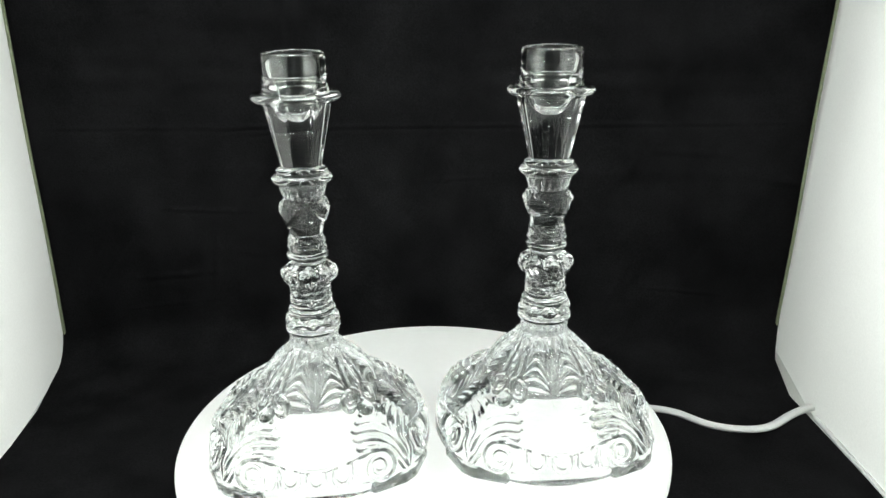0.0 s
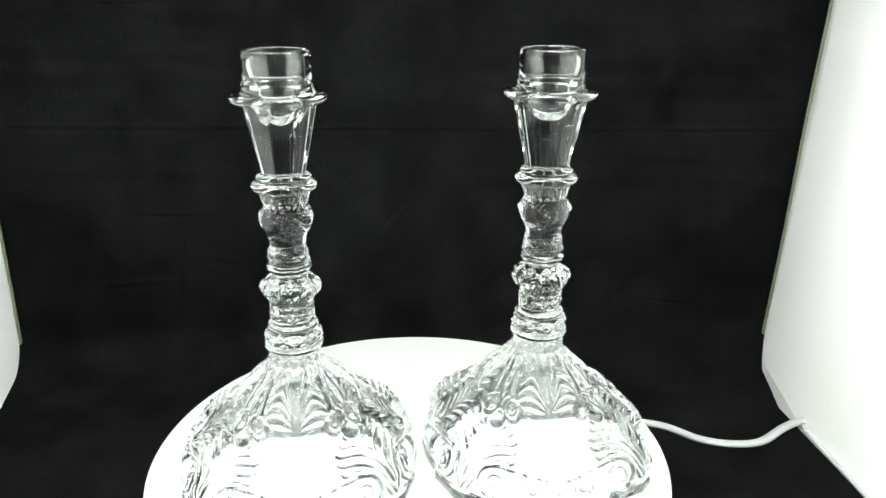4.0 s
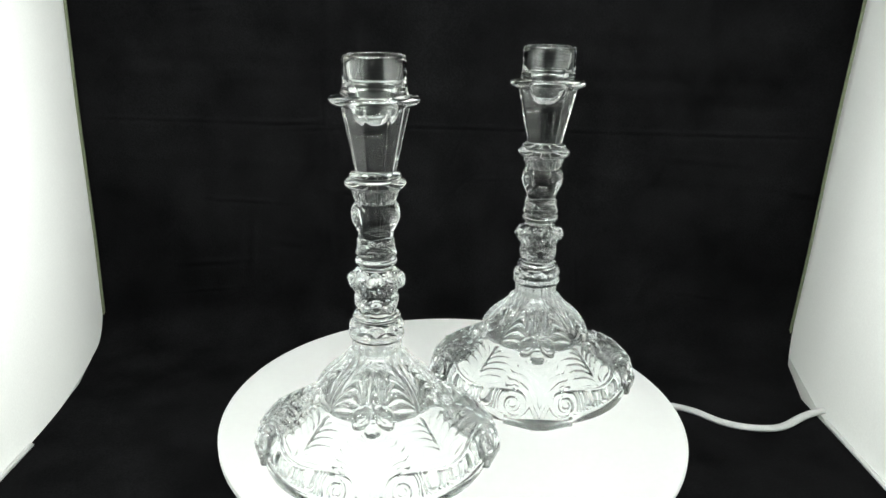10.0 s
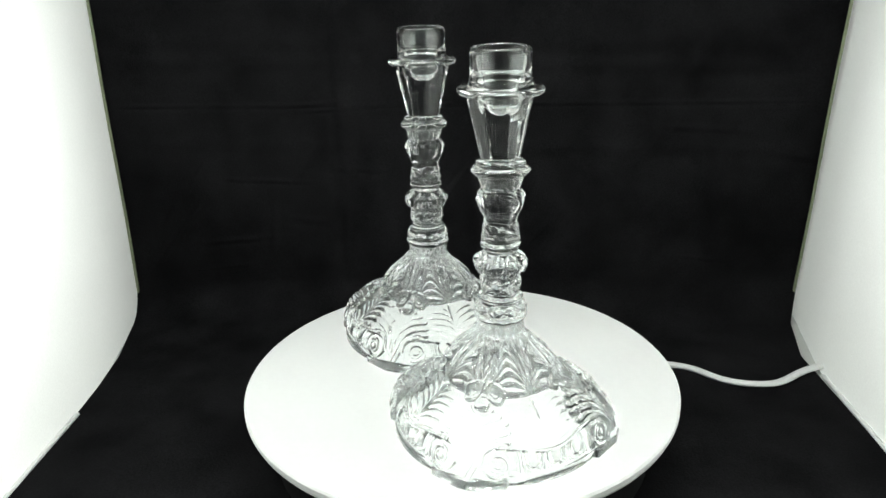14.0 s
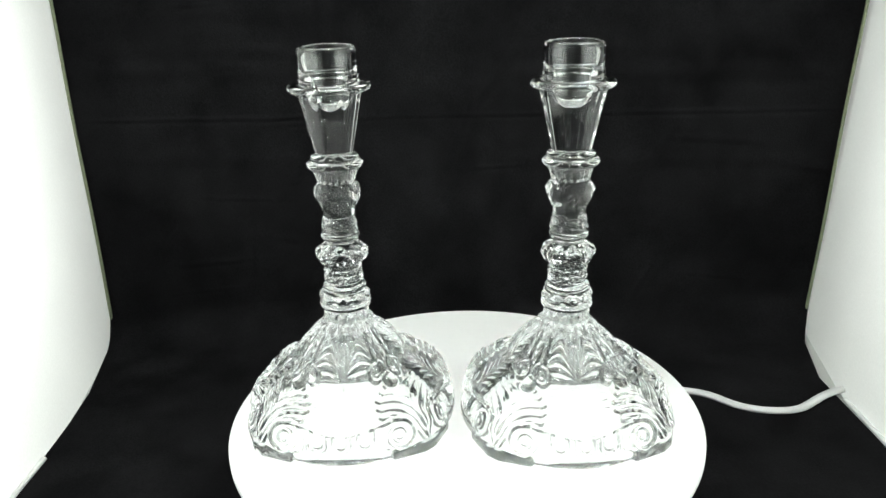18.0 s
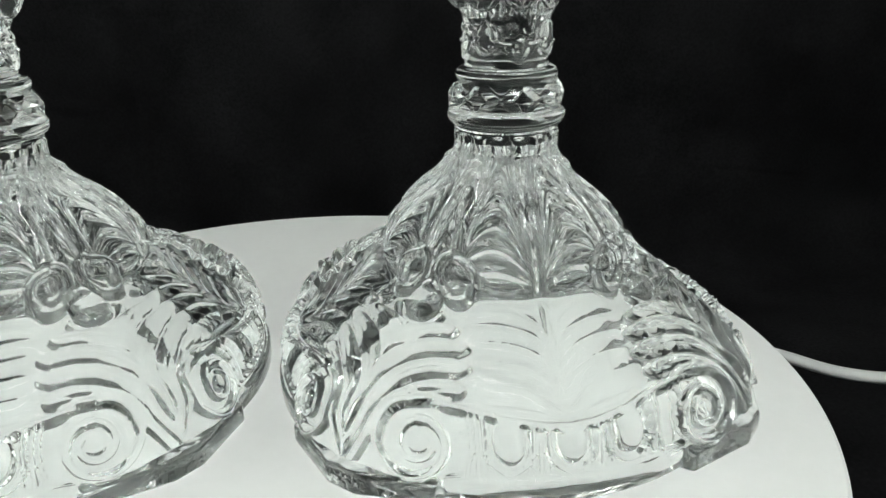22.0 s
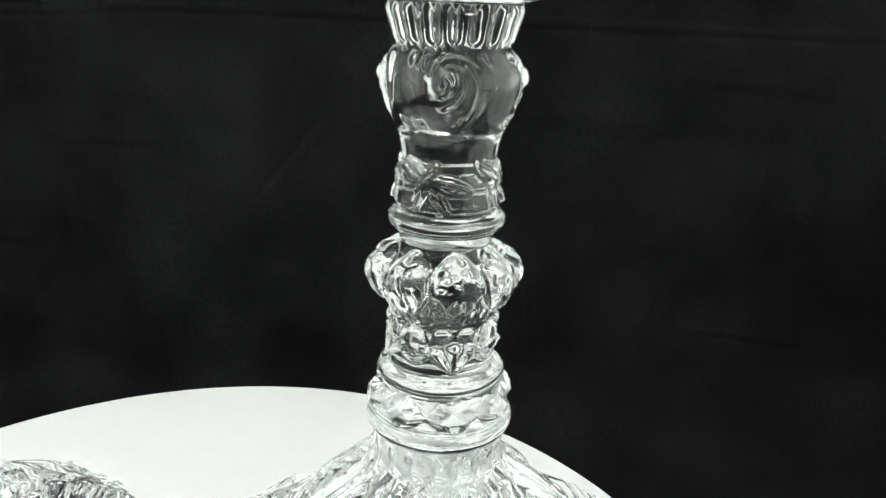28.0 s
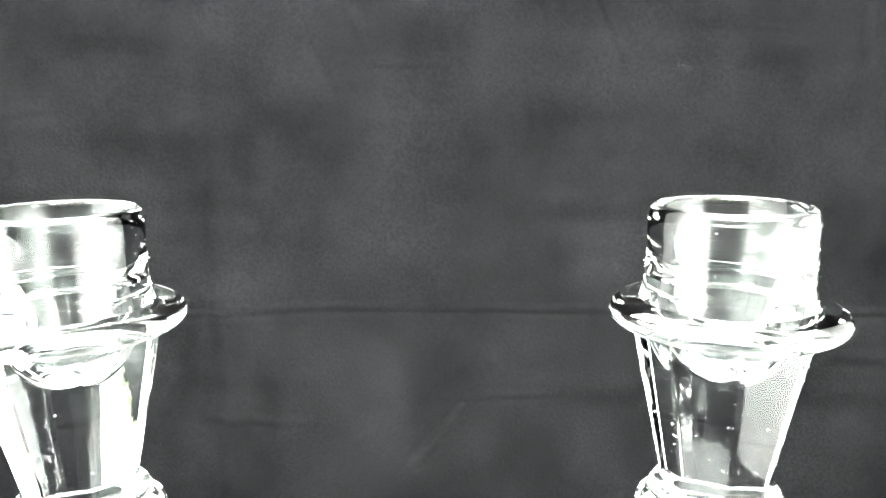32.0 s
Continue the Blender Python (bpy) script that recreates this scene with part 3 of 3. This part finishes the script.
def foot_relief(phi, s, r, z):
    """Raised ornament along the foot; s is the way down the profile from the neck (m), r and z the surface there."""
    a = cell(phi, 4)                       # about the middle of a face
    S, R = s * 1000, r * 1000
    x = a * np.maximum(R, 12.0)            # sideways on the face
    X = np.abs(x)
    c = (math.pi / 4 - np.abs(a)) * R      # from the corner
    out = neck_flutes(phi, z, r) * 1000 + upper_tier(phi, S, x, R)

    # acanthus lobes that sweep from the corner over the volute towards the middle of the face
    w = S - UP_END * 1000
    k = 1 + (mm_line(X, FIRST_LOBE) - S) / mm_line(X, LOBE_PITCH)
    fr = k - np.round(k)
    lobes = np.clip(np.cos(math.pi * fr), 0, 1) ** 0.6
    tip = mm_line(k, LOBE_TIP) + 4.0 * (2 * np.abs(fr)) ** 2
    line = mm_line(X, LEDGE)
    leaf = step(X, tip - 0.2, tip + 1.2) * step(k, 0.42, 0.58) * step(w, 2.0, 4.0) * step(S, 83.6, 82.8)
    crease = bump(fr, 0.07) * step(X, tip + 2.0, tip + 5.0)
    plain = 1 - 0.5 * step(c, 8.0, 3.0) * step(S, 70.0, 64.0)      # the corner itself is smooth above the volutes
    out += leaf * plain * (0.5 + 1.35 * lobes - 0.3 * crease)
    out += 0.9 * bump(c, 1.0) * step(S, 64.0, 70.0) * step(S, 83.6, 82.0)

    # swelling crest of the leaf under the corner of the upper tier, with a hollow beside it
    far = np.hypot(c / 4.6, (S - 42.2) / 3.8)
    out += 3.6 * np.sqrt(np.clip(1 - far ** 2, 0, 1)) - 1.2 * bump(far - 1.25, 0.15) * step(w, 2.5, 4.5)

    # flat leaf pressed into the plain panel between the lobes
    panel = (1 - leaf) * step(w, 1.5, 4.0) * step(S, line - 1.2, line - 3.5) * step(X, 24.0, 20.0)
    frond = (S + 9.0 * (1 - np.exp(-X / 4.0))) / 5.0
    out += panel * (1.3 * bump(x, 0.8 + 0.05 * np.clip(S - 45, 0, 30)) * step(S, 69.0, 60.0) + 0.75 * (np.abs(np.sin(math.pi * frond)) ** 0.7 - 0.5) * step(X, 0.6, 3.0) * step(X, 20.0, 16.0))
    out += 0.9 * bump(np.hypot(x / 2.2, (S - 42.6) / 2.0), 1.0)

    # frieze: three eggs in U-shaped rims, darts between them
    under = step(S, line + 0.2, line + 1.2) * step(S, 83.8, 83.2) * step(X, 30.0, 27.0)
    e = (x + 7.1) % 14.2 - 7.1
    three = step(X, 21.4, 21.0)
    below = np.maximum(S, 76.0) - 76.0
    egg = np.sqrt(np.clip(1 - (e / 3.9) ** 2 - (np.where(S > 76.0, below / 6.0, (76.0 - S) / 6.5)) ** 2, 0, 1))
    rim = np.sqrt(np.clip(1 - ((np.hypot(e / 5.2, below / 7.2) - 1) / 0.15) ** 2, 0, 1)) * three
    d2 = x % 14.2 - 7.1
    spread = 1.5 + 1.1 * step(S, 78.0, 83.0)
    dart = (np.sqrt(np.clip(1 - (d2 / 0.75) ** 2, 0, 1)) + 0.8 * np.sqrt(np.clip(1 - ((np.abs(d2) - spread) / 0.55) ** 2, 0, 1))) * step(X, 25.0, 24.2)
    out += under * (-2.0 + 4.2 * egg * three + 2.4 * rim + 2.3 * dart)
    # ledge over the frieze
    out += step(X, 36.0, 34.5) * (1.5 * np.sqrt(np.clip(1 - ((S - line) / 1.1) ** 2, 0, 1)) - 0.8 * bump(S - line + 2.1, 0.8))

    mask, coil = volute(X, S)
    out = out * (1 - mask) + mask * coil
    return out * 0.001


# face and corner outlines of the foot, (radius, height), neck to plinth
FACE = [(0.0136, 0.0690), (0.0138, 0.0660), (0.0152, 0.0614), (0.0188, 0.0570), (0.0246, 0.0524), (0.0304, 0.0464), (0.0330, 0.0414), (0.0338, 0.0380), (0.0344, 0.0358),
        (0.0374, 0.0342), (0.0432, 0.0300), (0.0493, 0.0245), (0.0550, 0.0200), (0.0590, 0.0186), (0.0604, 0.0178), (0.0630, 0.0125), (0.0643, 0.0068)]
CORNER = [(0.0136, 0.0690), (0.0138, 0.0660), (0.0152, 0.0614), (0.0188, 0.0570), (0.0246, 0.0524), (0.0302, 0.0464), (0.0332, 0.0414), (0.0344, 0.0380), (0.0360, 0.0352),
          (0.0392, 0.0332), (0.0474, 0.0310), (0.0558, 0.0268), (0.0616, 0.0218), (0.0650, 0.0184), (0.0662, 0.0170), (0.0682, 0.0120), (0.0694, 0.0068)]
KNOTS = [0.0, 0.003, 0.0081, 0.0150, 0.0225, 0.0300, 0.0355, 0.0388, 0.0404, 0.0428, 0.0500, 0.0585, 0.0655, 0.0697, 0.0714, 0.0776, 0.0838]
UP_END, FRIEZE_TOP, FRIEZE_END = 0.0396, 0.0706, 0.0838


def foot_point(S, F):
    """Surface of the foot, without ornament, at way S and angle F."""
    a = np.abs(cell(F, 4))
    w = step(a, math.radians(16), math.radians(38))
    f, c = np.array(FACE), np.array(CORNER)
    R = smooth_interp(S, KNOTS, f[:, 0]) * (1 - w) + smooth_interp(S, KNOTS, c[:, 0]) * w
    Z = smooth_interp(S, KNOTS, f[:, 1]) * (1 - w) + smooth_interp(S, KNOTS, c[:, 1]) * w
    return R, Z


def plinth_radius(F):
    """Outline of the plinth: a round side between four angular corner feet."""
    a = np.abs(cell(F, 4))
    side = 0.0660 + 0 * a
    cd = math.pi / 4 - a                           # from the corner's middle
    lim = math.radians(19.0)
    # straight edge from the notch to the blunt corner
    x0, y0 = 0.0690 * math.cos(lim), 0.0690 * math.sin(lim)
    x1, y1 = 0.0728, 0.0040
    # line through both in polar form
    nx, ny = (y0 - y1), (x1 - x0)
    k = nx * x0 + ny * y0
    foot = np.minimum(k / (nx * np.cos(cd) + ny * np.sin(cd)), 0.0728 / np.cos(cd))
    return side + (foot - side) * step(cd, lim + math.radians(0.7), lim - math.radians(0.7))


def foot_parts(stick):
    n = 1200
    F1 = np.linspace(0, 2 * math.pi, n, endpoint=False)

    def shell(s0, s1, k):
        S, F = np.meshgrid(np.linspace(s0, s1, k), F1, indexing="ij")
        R, Z = foot_point(S, F)
        e = 0.0002
        R2, Z2 = foot_point(np.clip(S + e, 0, KNOTS[-1]), F)
        R1, Z1 = foot_point(np.clip(S - e, 0, KNOTS[-1]), F)
        tr, tz = R2 - R1, Z2 - Z1
        ll = np.hypot(tr, tz) + 1e-12
        rel = foot_relief(F, S, R, Z)
        R, Z = R + rel * (-tz / ll), Z + rel * (tr / ll)
        return np.stack([R * np.cos(F), R * np.sin(F), Z], -1)

    top = shell(0.0, UP_END, 120)
    low = shell(UP_END, FRIEZE_TOP, 110)
    fri = shell(FRIEZE_TOP, FRIEZE_END, 52)
    mesh_part("upper_dome", grid_mesh("upper_dome", top[::-1], wrap=True), GLASS, stick, "moulded dome with fan palmettes and small scrolls")
    mesh_part("lower_dome", grid_mesh("lower_dome", low[::-1], wrap=True), GLASS, stick, "swelling lower tier with acanthus leaves")
    mesh_part("frieze", grid_mesh("frieze", fri[::-1], wrap=True), GLASS, stick, "band of moulded eggs and darts between scrolls")
    # plinth: shelf, bevel, upright edge, bottom rim
    pr = plinth_radius(F1)
    rings = [fri[-1]]
    r_last = np.hypot(fri[-1][:, 0], fri[-1][:, 1])
    for r, z in ((np.maximum(r_last, pr - 0.0016), 0.0063), (pr - 0.0010, 0.0061), (pr - 0.0003, 0.0057), (pr, 0.0050), (pr, 0.0030), (pr, 0.0012), (pr - 0.0003, 0.0006),
                 (pr - 0.0010, 0.0002)):
        rings.append(np.stack([r * np.cos(F1), r * np.sin(F1), np.full(n, z)], -1))
    part_me = grid_mesh("plinth", np.array(rings)[::-1], wrap=True)
    mesh_part("plinth", part_me, GLASS, stick, "plain clear plinth with four angular corner feet")


    rim = [np.stack([r * np.cos(F1), r * np.sin(F1), np.full(n, 0.0002)], -1) for r in (np.full(n, 0.0605), (pr + 0.0605) / 2, pr - 0.0010)]
    mesh_part("ground_rim", grid_mesh("ground_rim", np.array(rim), wrap=True), GROUND, stick, "flat polished rim on which the foot stands")
    # hollow underside, following the tiers from inside
    inside = fine([(0.0605, 0.0002), (0.0598, 0.0010), (0.0575, 0.0050), (0.0535, 0.0100), (0.0478, 0.0152), (0.0412, 0.0202), (0.0345, 0.0258), (0.0284, 0.0312), (0.0222, 0.0362),
                   (0.0160, 0.0404), (0.0100, 0.0434), (0.0050, 0.0448), (0.0004, 0.0452)], 0.0010)
    FF = np.repeat(np.linspace(0, 2 * math.pi, 210, endpoint=False)[None], len(inside), 0)
    grow = 1 + 0.05 * (-np.cos(4 * FF)) * step(inside[:, :1], 0.02, 0.05)
    grow[0] = 1.0
    R = inside[:, :1] * grow
    P = np.stack([R * np.cos(FF), R * np.sin(FF), np.repeat(inside[:, 1:], 210, 1)], -1)
    mesh_part("hollow", grid_mesh("hollow", P[::-1], wrap=True), GLASS, stick, "smooth hollow underside of the foot")


def candlestick():
    stick = tagged(new("candlestick"), "clear pressed-glass candlestick with scrolled stem and square leafy foot", "candlestick", group="pair of candlesticks")
    # socket: inside bottom, inner wall, rim, outer wall
    turned("socket", [(0.0004, 0.1940), (0.0028, 0.1944), (0.0053, 0.1956), (0.0075, 0.1975), (0.0091, 0.2001), (0.0100, 0.2034), (0.0106, 0.2085), (0.0124, 0.2180), (0.0136, 0.2265), (0.0141, 0.2281), (0.0149, 0.2287), (0.0158, 0.2282),
                      (0.0163, 0.2268), (0.0165, 0.2200), (0.0171, 0.2108), (0.0176, 0.2092)][::1], stick, 256, pitch=0.0003, label="round candle socket with a thick rolled lip")
    turned("drip_ring", [(0.0176, 0.2092)] + [(0.0205 + 0.0032 * math.cos(a), 0.2062 + 0.0026 * math.sin(a)) for a in np.linspace(math.pi / 2, -math.pi / 2, 15)] + [(0.0176, 0.2034)], stick, 256, pitch=0.00025, label="wide rounded drip ring")
    octagon_shaft(stick)
    turned("collar", [(0.0106, 0.1688), (0.0120, 0.1684)] + rounded(0.0122, 0.0140, 0.1662, 0.0018)[3:12] + rounded(0.0128, 0.0165, 0.1624, 0.0027) + [(0.0124, 0.1592)], stick, 192, pitch=0.0004, label="double rounded collar")
    turned("fluted_flare", [(0.0124, 0.1592), (0.0122, 0.1580), (0.0108, 0.1530), (0.0106, 0.1518)], stick, 288, flutes, pitch=0.0004, label="short fluted flare")
    turned("scroll_knop", [(0.0106, 0.1518), (0.0117, 0.1508), (0.0130, 0.1482), (0.0134, 0.1455), (0.0130, 0.1425), (0.0118, 0.1390), (0.0099, 0.1350), (0.0092, 0.1318)], stick, 288, scrolls, pitch=0.0004, label="swelling knop with four moulded scrolls")
    turned("bow_band", [(0.0093, 0.1318), (0.0092, 0.1300), (0.0095, 0.1275), (0.0094, 0.1262), (0.0102, 0.1236), (0.0105, 0.1220), (0.0098, 0.1210)], stick, 240, bows, pitch=0.0004, label="band of moulded bows")
    turned("middle_ring", [(0.0098, 0.1210)] + rounded(0.0098, 0.0117, 0.1187, 0.0019) + [(0.0096, 0.1160), (0.0094, 0.1142)], stick, 160, pitch=0.0003, label="plain rounded ring")
    turned("lobed_knop", [(0.0094, 0.1142), (0.0112, 0.1122), (0.0134, 0.1100), (0.0141, 0.1078), (0.0135, 0.1045), (0.0119, 0.1008), (0.0110, 0.0978), (0.0107, 0.0925), (0.0108, 0.0890), (0.0112, 0.0878)], stick, 320, lumps, pitch=0.0004, label="lobed knop above a drum of small eggs")
    turned("lower_ring", [(0.0112, 0.0878), (0.0130, 0.0868), (0.0135, 0.0856), (0.0130, 0.0842), (0.0127, 0.0836)], stick, 160, pitch=0.0003, label="plain rounded ring")
    turned("jewel_band", [(0.0127, 0.0836), (0.0130, 0.0825), (0.0136, 0.0803), (0.0136, 0.0785), (0.0138, 0.0776)], stick, 320, gems, pitch=0.0003, label="band of faceted bosses")
    turned("neck_ring", [(0.0138, 0.0776)] + rounded(0.0136, 0.0157, 0.0750, 0.0023) + [(0.0138, 0.0718)], stick, 160, pitch=0.0003, label="plain rounded neck ring")
    turned("neck", [(0.0138, 0.0718), (0.0136, 0.0690)], stick, 1200, neck_flutes, pitch=0.0004, label="short neck above the foot")
    foot_parts(stick)
    dust(stick)
    return stick


def dust(stick):
    """Fine specks that cling to the shaft and the socket, one joined mesh."""
    rng = random.Random(7)
    bm = bmesh.new()
    for _ in range(110):
        z = rng.choice((rng.uniform(0.170, 0.202), rng.uniform(0.211, 0.226)))
        a = rng.uniform(0, 2 * math.pi)
        if z < 0.205:
            f = (a - math.radians(30.5)) % math.radians(45) - math.radians(22.5)
            r = (0.0114 + (0.0191 - 0.0114) * (z - 0.1688) / 0.0346) * math.cos(math.radians(22.5)) / math.cos(f)
        else:
            r = 0.0171 - (z - 0.2108) * 0.05
        k = rng.choice((0.00008, 0.0001, 0.00013, 0.00018, 0.00026))
        m = Matrix.Translation((r * math.cos(a), r * math.sin(a), z)) @ Matrix.Rotation(rng.uniform(0, 6), 4, (1, 1, 0.4)) @ Matrix.Diagonal((k, k * rng.uniform(0.6, 1.6), k * 0.6, 1))
        bmesh.ops.create_icosphere(bm, subdivisions=1, radius=1, matrix=m)
    ob = part("dust", bm, DUST, stick, "fine pale dust specks on the glass")
    tagged(ob, kind="stuff")


def octagon_shaft(stick):
    """Eight flat tapering sides with slightly blunt edges, meeting the round collar and drip ring in flat shoulders."""
    n = 256
    phi = np.linspace(0, 2 * math.pi, n, endpoint=False) + math.radians(30.5)
    f = (phi - math.radians(30.5)) % math.radians(45) - math.radians(22.5)
    flat = np.minimum(math.cos(math.radians(22.5)) / np.cos(f), 0.988)
    rows = [(np.full(n, 0.0106), 0.1688)]
    rows += [(flat * (0.0114 + 0.0077 * u), 0.1688 + 0.0346 * u) for u in np.linspace(0, 1, 12)]
    rows += [(np.full(n, 0.0176), 0.2034)]
    P = np.array([np.stack([r * np.cos(phi), r * np.sin(phi), np.full(n, z)], -1) for r, z in rows])
    mesh_part("shaft", grid_mesh("shaft", P, wrap=True, smooth=False), POLISHED, stick, "tapering eight-sided plain shaft")


stick_a = candlestick()
for piece in stick_a.children_recursive:
    piece.visible_shadow = False       # clear glass: the lamps' light goes through to the plate
stick_b = copy_thing(stick_a, pose(STICK_B[0], STICK_B[1], 0.0003, 0, 0, 0))

# ================= what turns =================
FACE_A = 11.6      # turn of each foot on the plate, degrees
FACE_B = 8.8
TURN = [(0.0, 0.0), (5.5, 0.0), (6.0, 0.3), (7.0, 0.6), (7.5, 1.2), (8.0, 4.7), (8.5, 12.2), (9.0, 20.6), (9.5, 29.4), (10.0, 38.1), (10.5, 46.8), (11.0, 55.6), (11.5, 64.2), (12.0, 72.9), (12.5, 81.6),
        (13.0, 90.2), (13.5, 98.7), (14.5, 116.2), (15.5, 133.7), (16.0, 142.3), (16.5, 150.8), (17.0, 159.2), (17.5, 167.5), (18.0, 172.6), (18.5, 175.1), (19.0, 177.0), (19.5, 177.3), (32.0, 177.3)]


def motions():
    settle = [(0.0, -5.0), (7.5, -5.0), (12.0, -0.7), (18.5, 0.0), (32.0, -0.5)]      # each foot shifts a little on the plate as it turns
    walk(platter, [(t, pose(0, 0, 0, 0, 0, a)) for t, a in TURN])
    for ob, (x, y), face in ((stick_a, STICK_A, FACE_A), (stick_b, STICK_B, FACE_B)):
        rows = []
        for t, a in TURN:
            c, s = math.cos(radians(a)), math.sin(radians(a))
            rows.append((t, pose(c * x - s * y, s * x + c * y, 0.0003, 0, 0, a + face + float(np.interp(t, [k for k, _ in settle], [v for _, v in settle])))))
        walk(ob, rows)


motions()
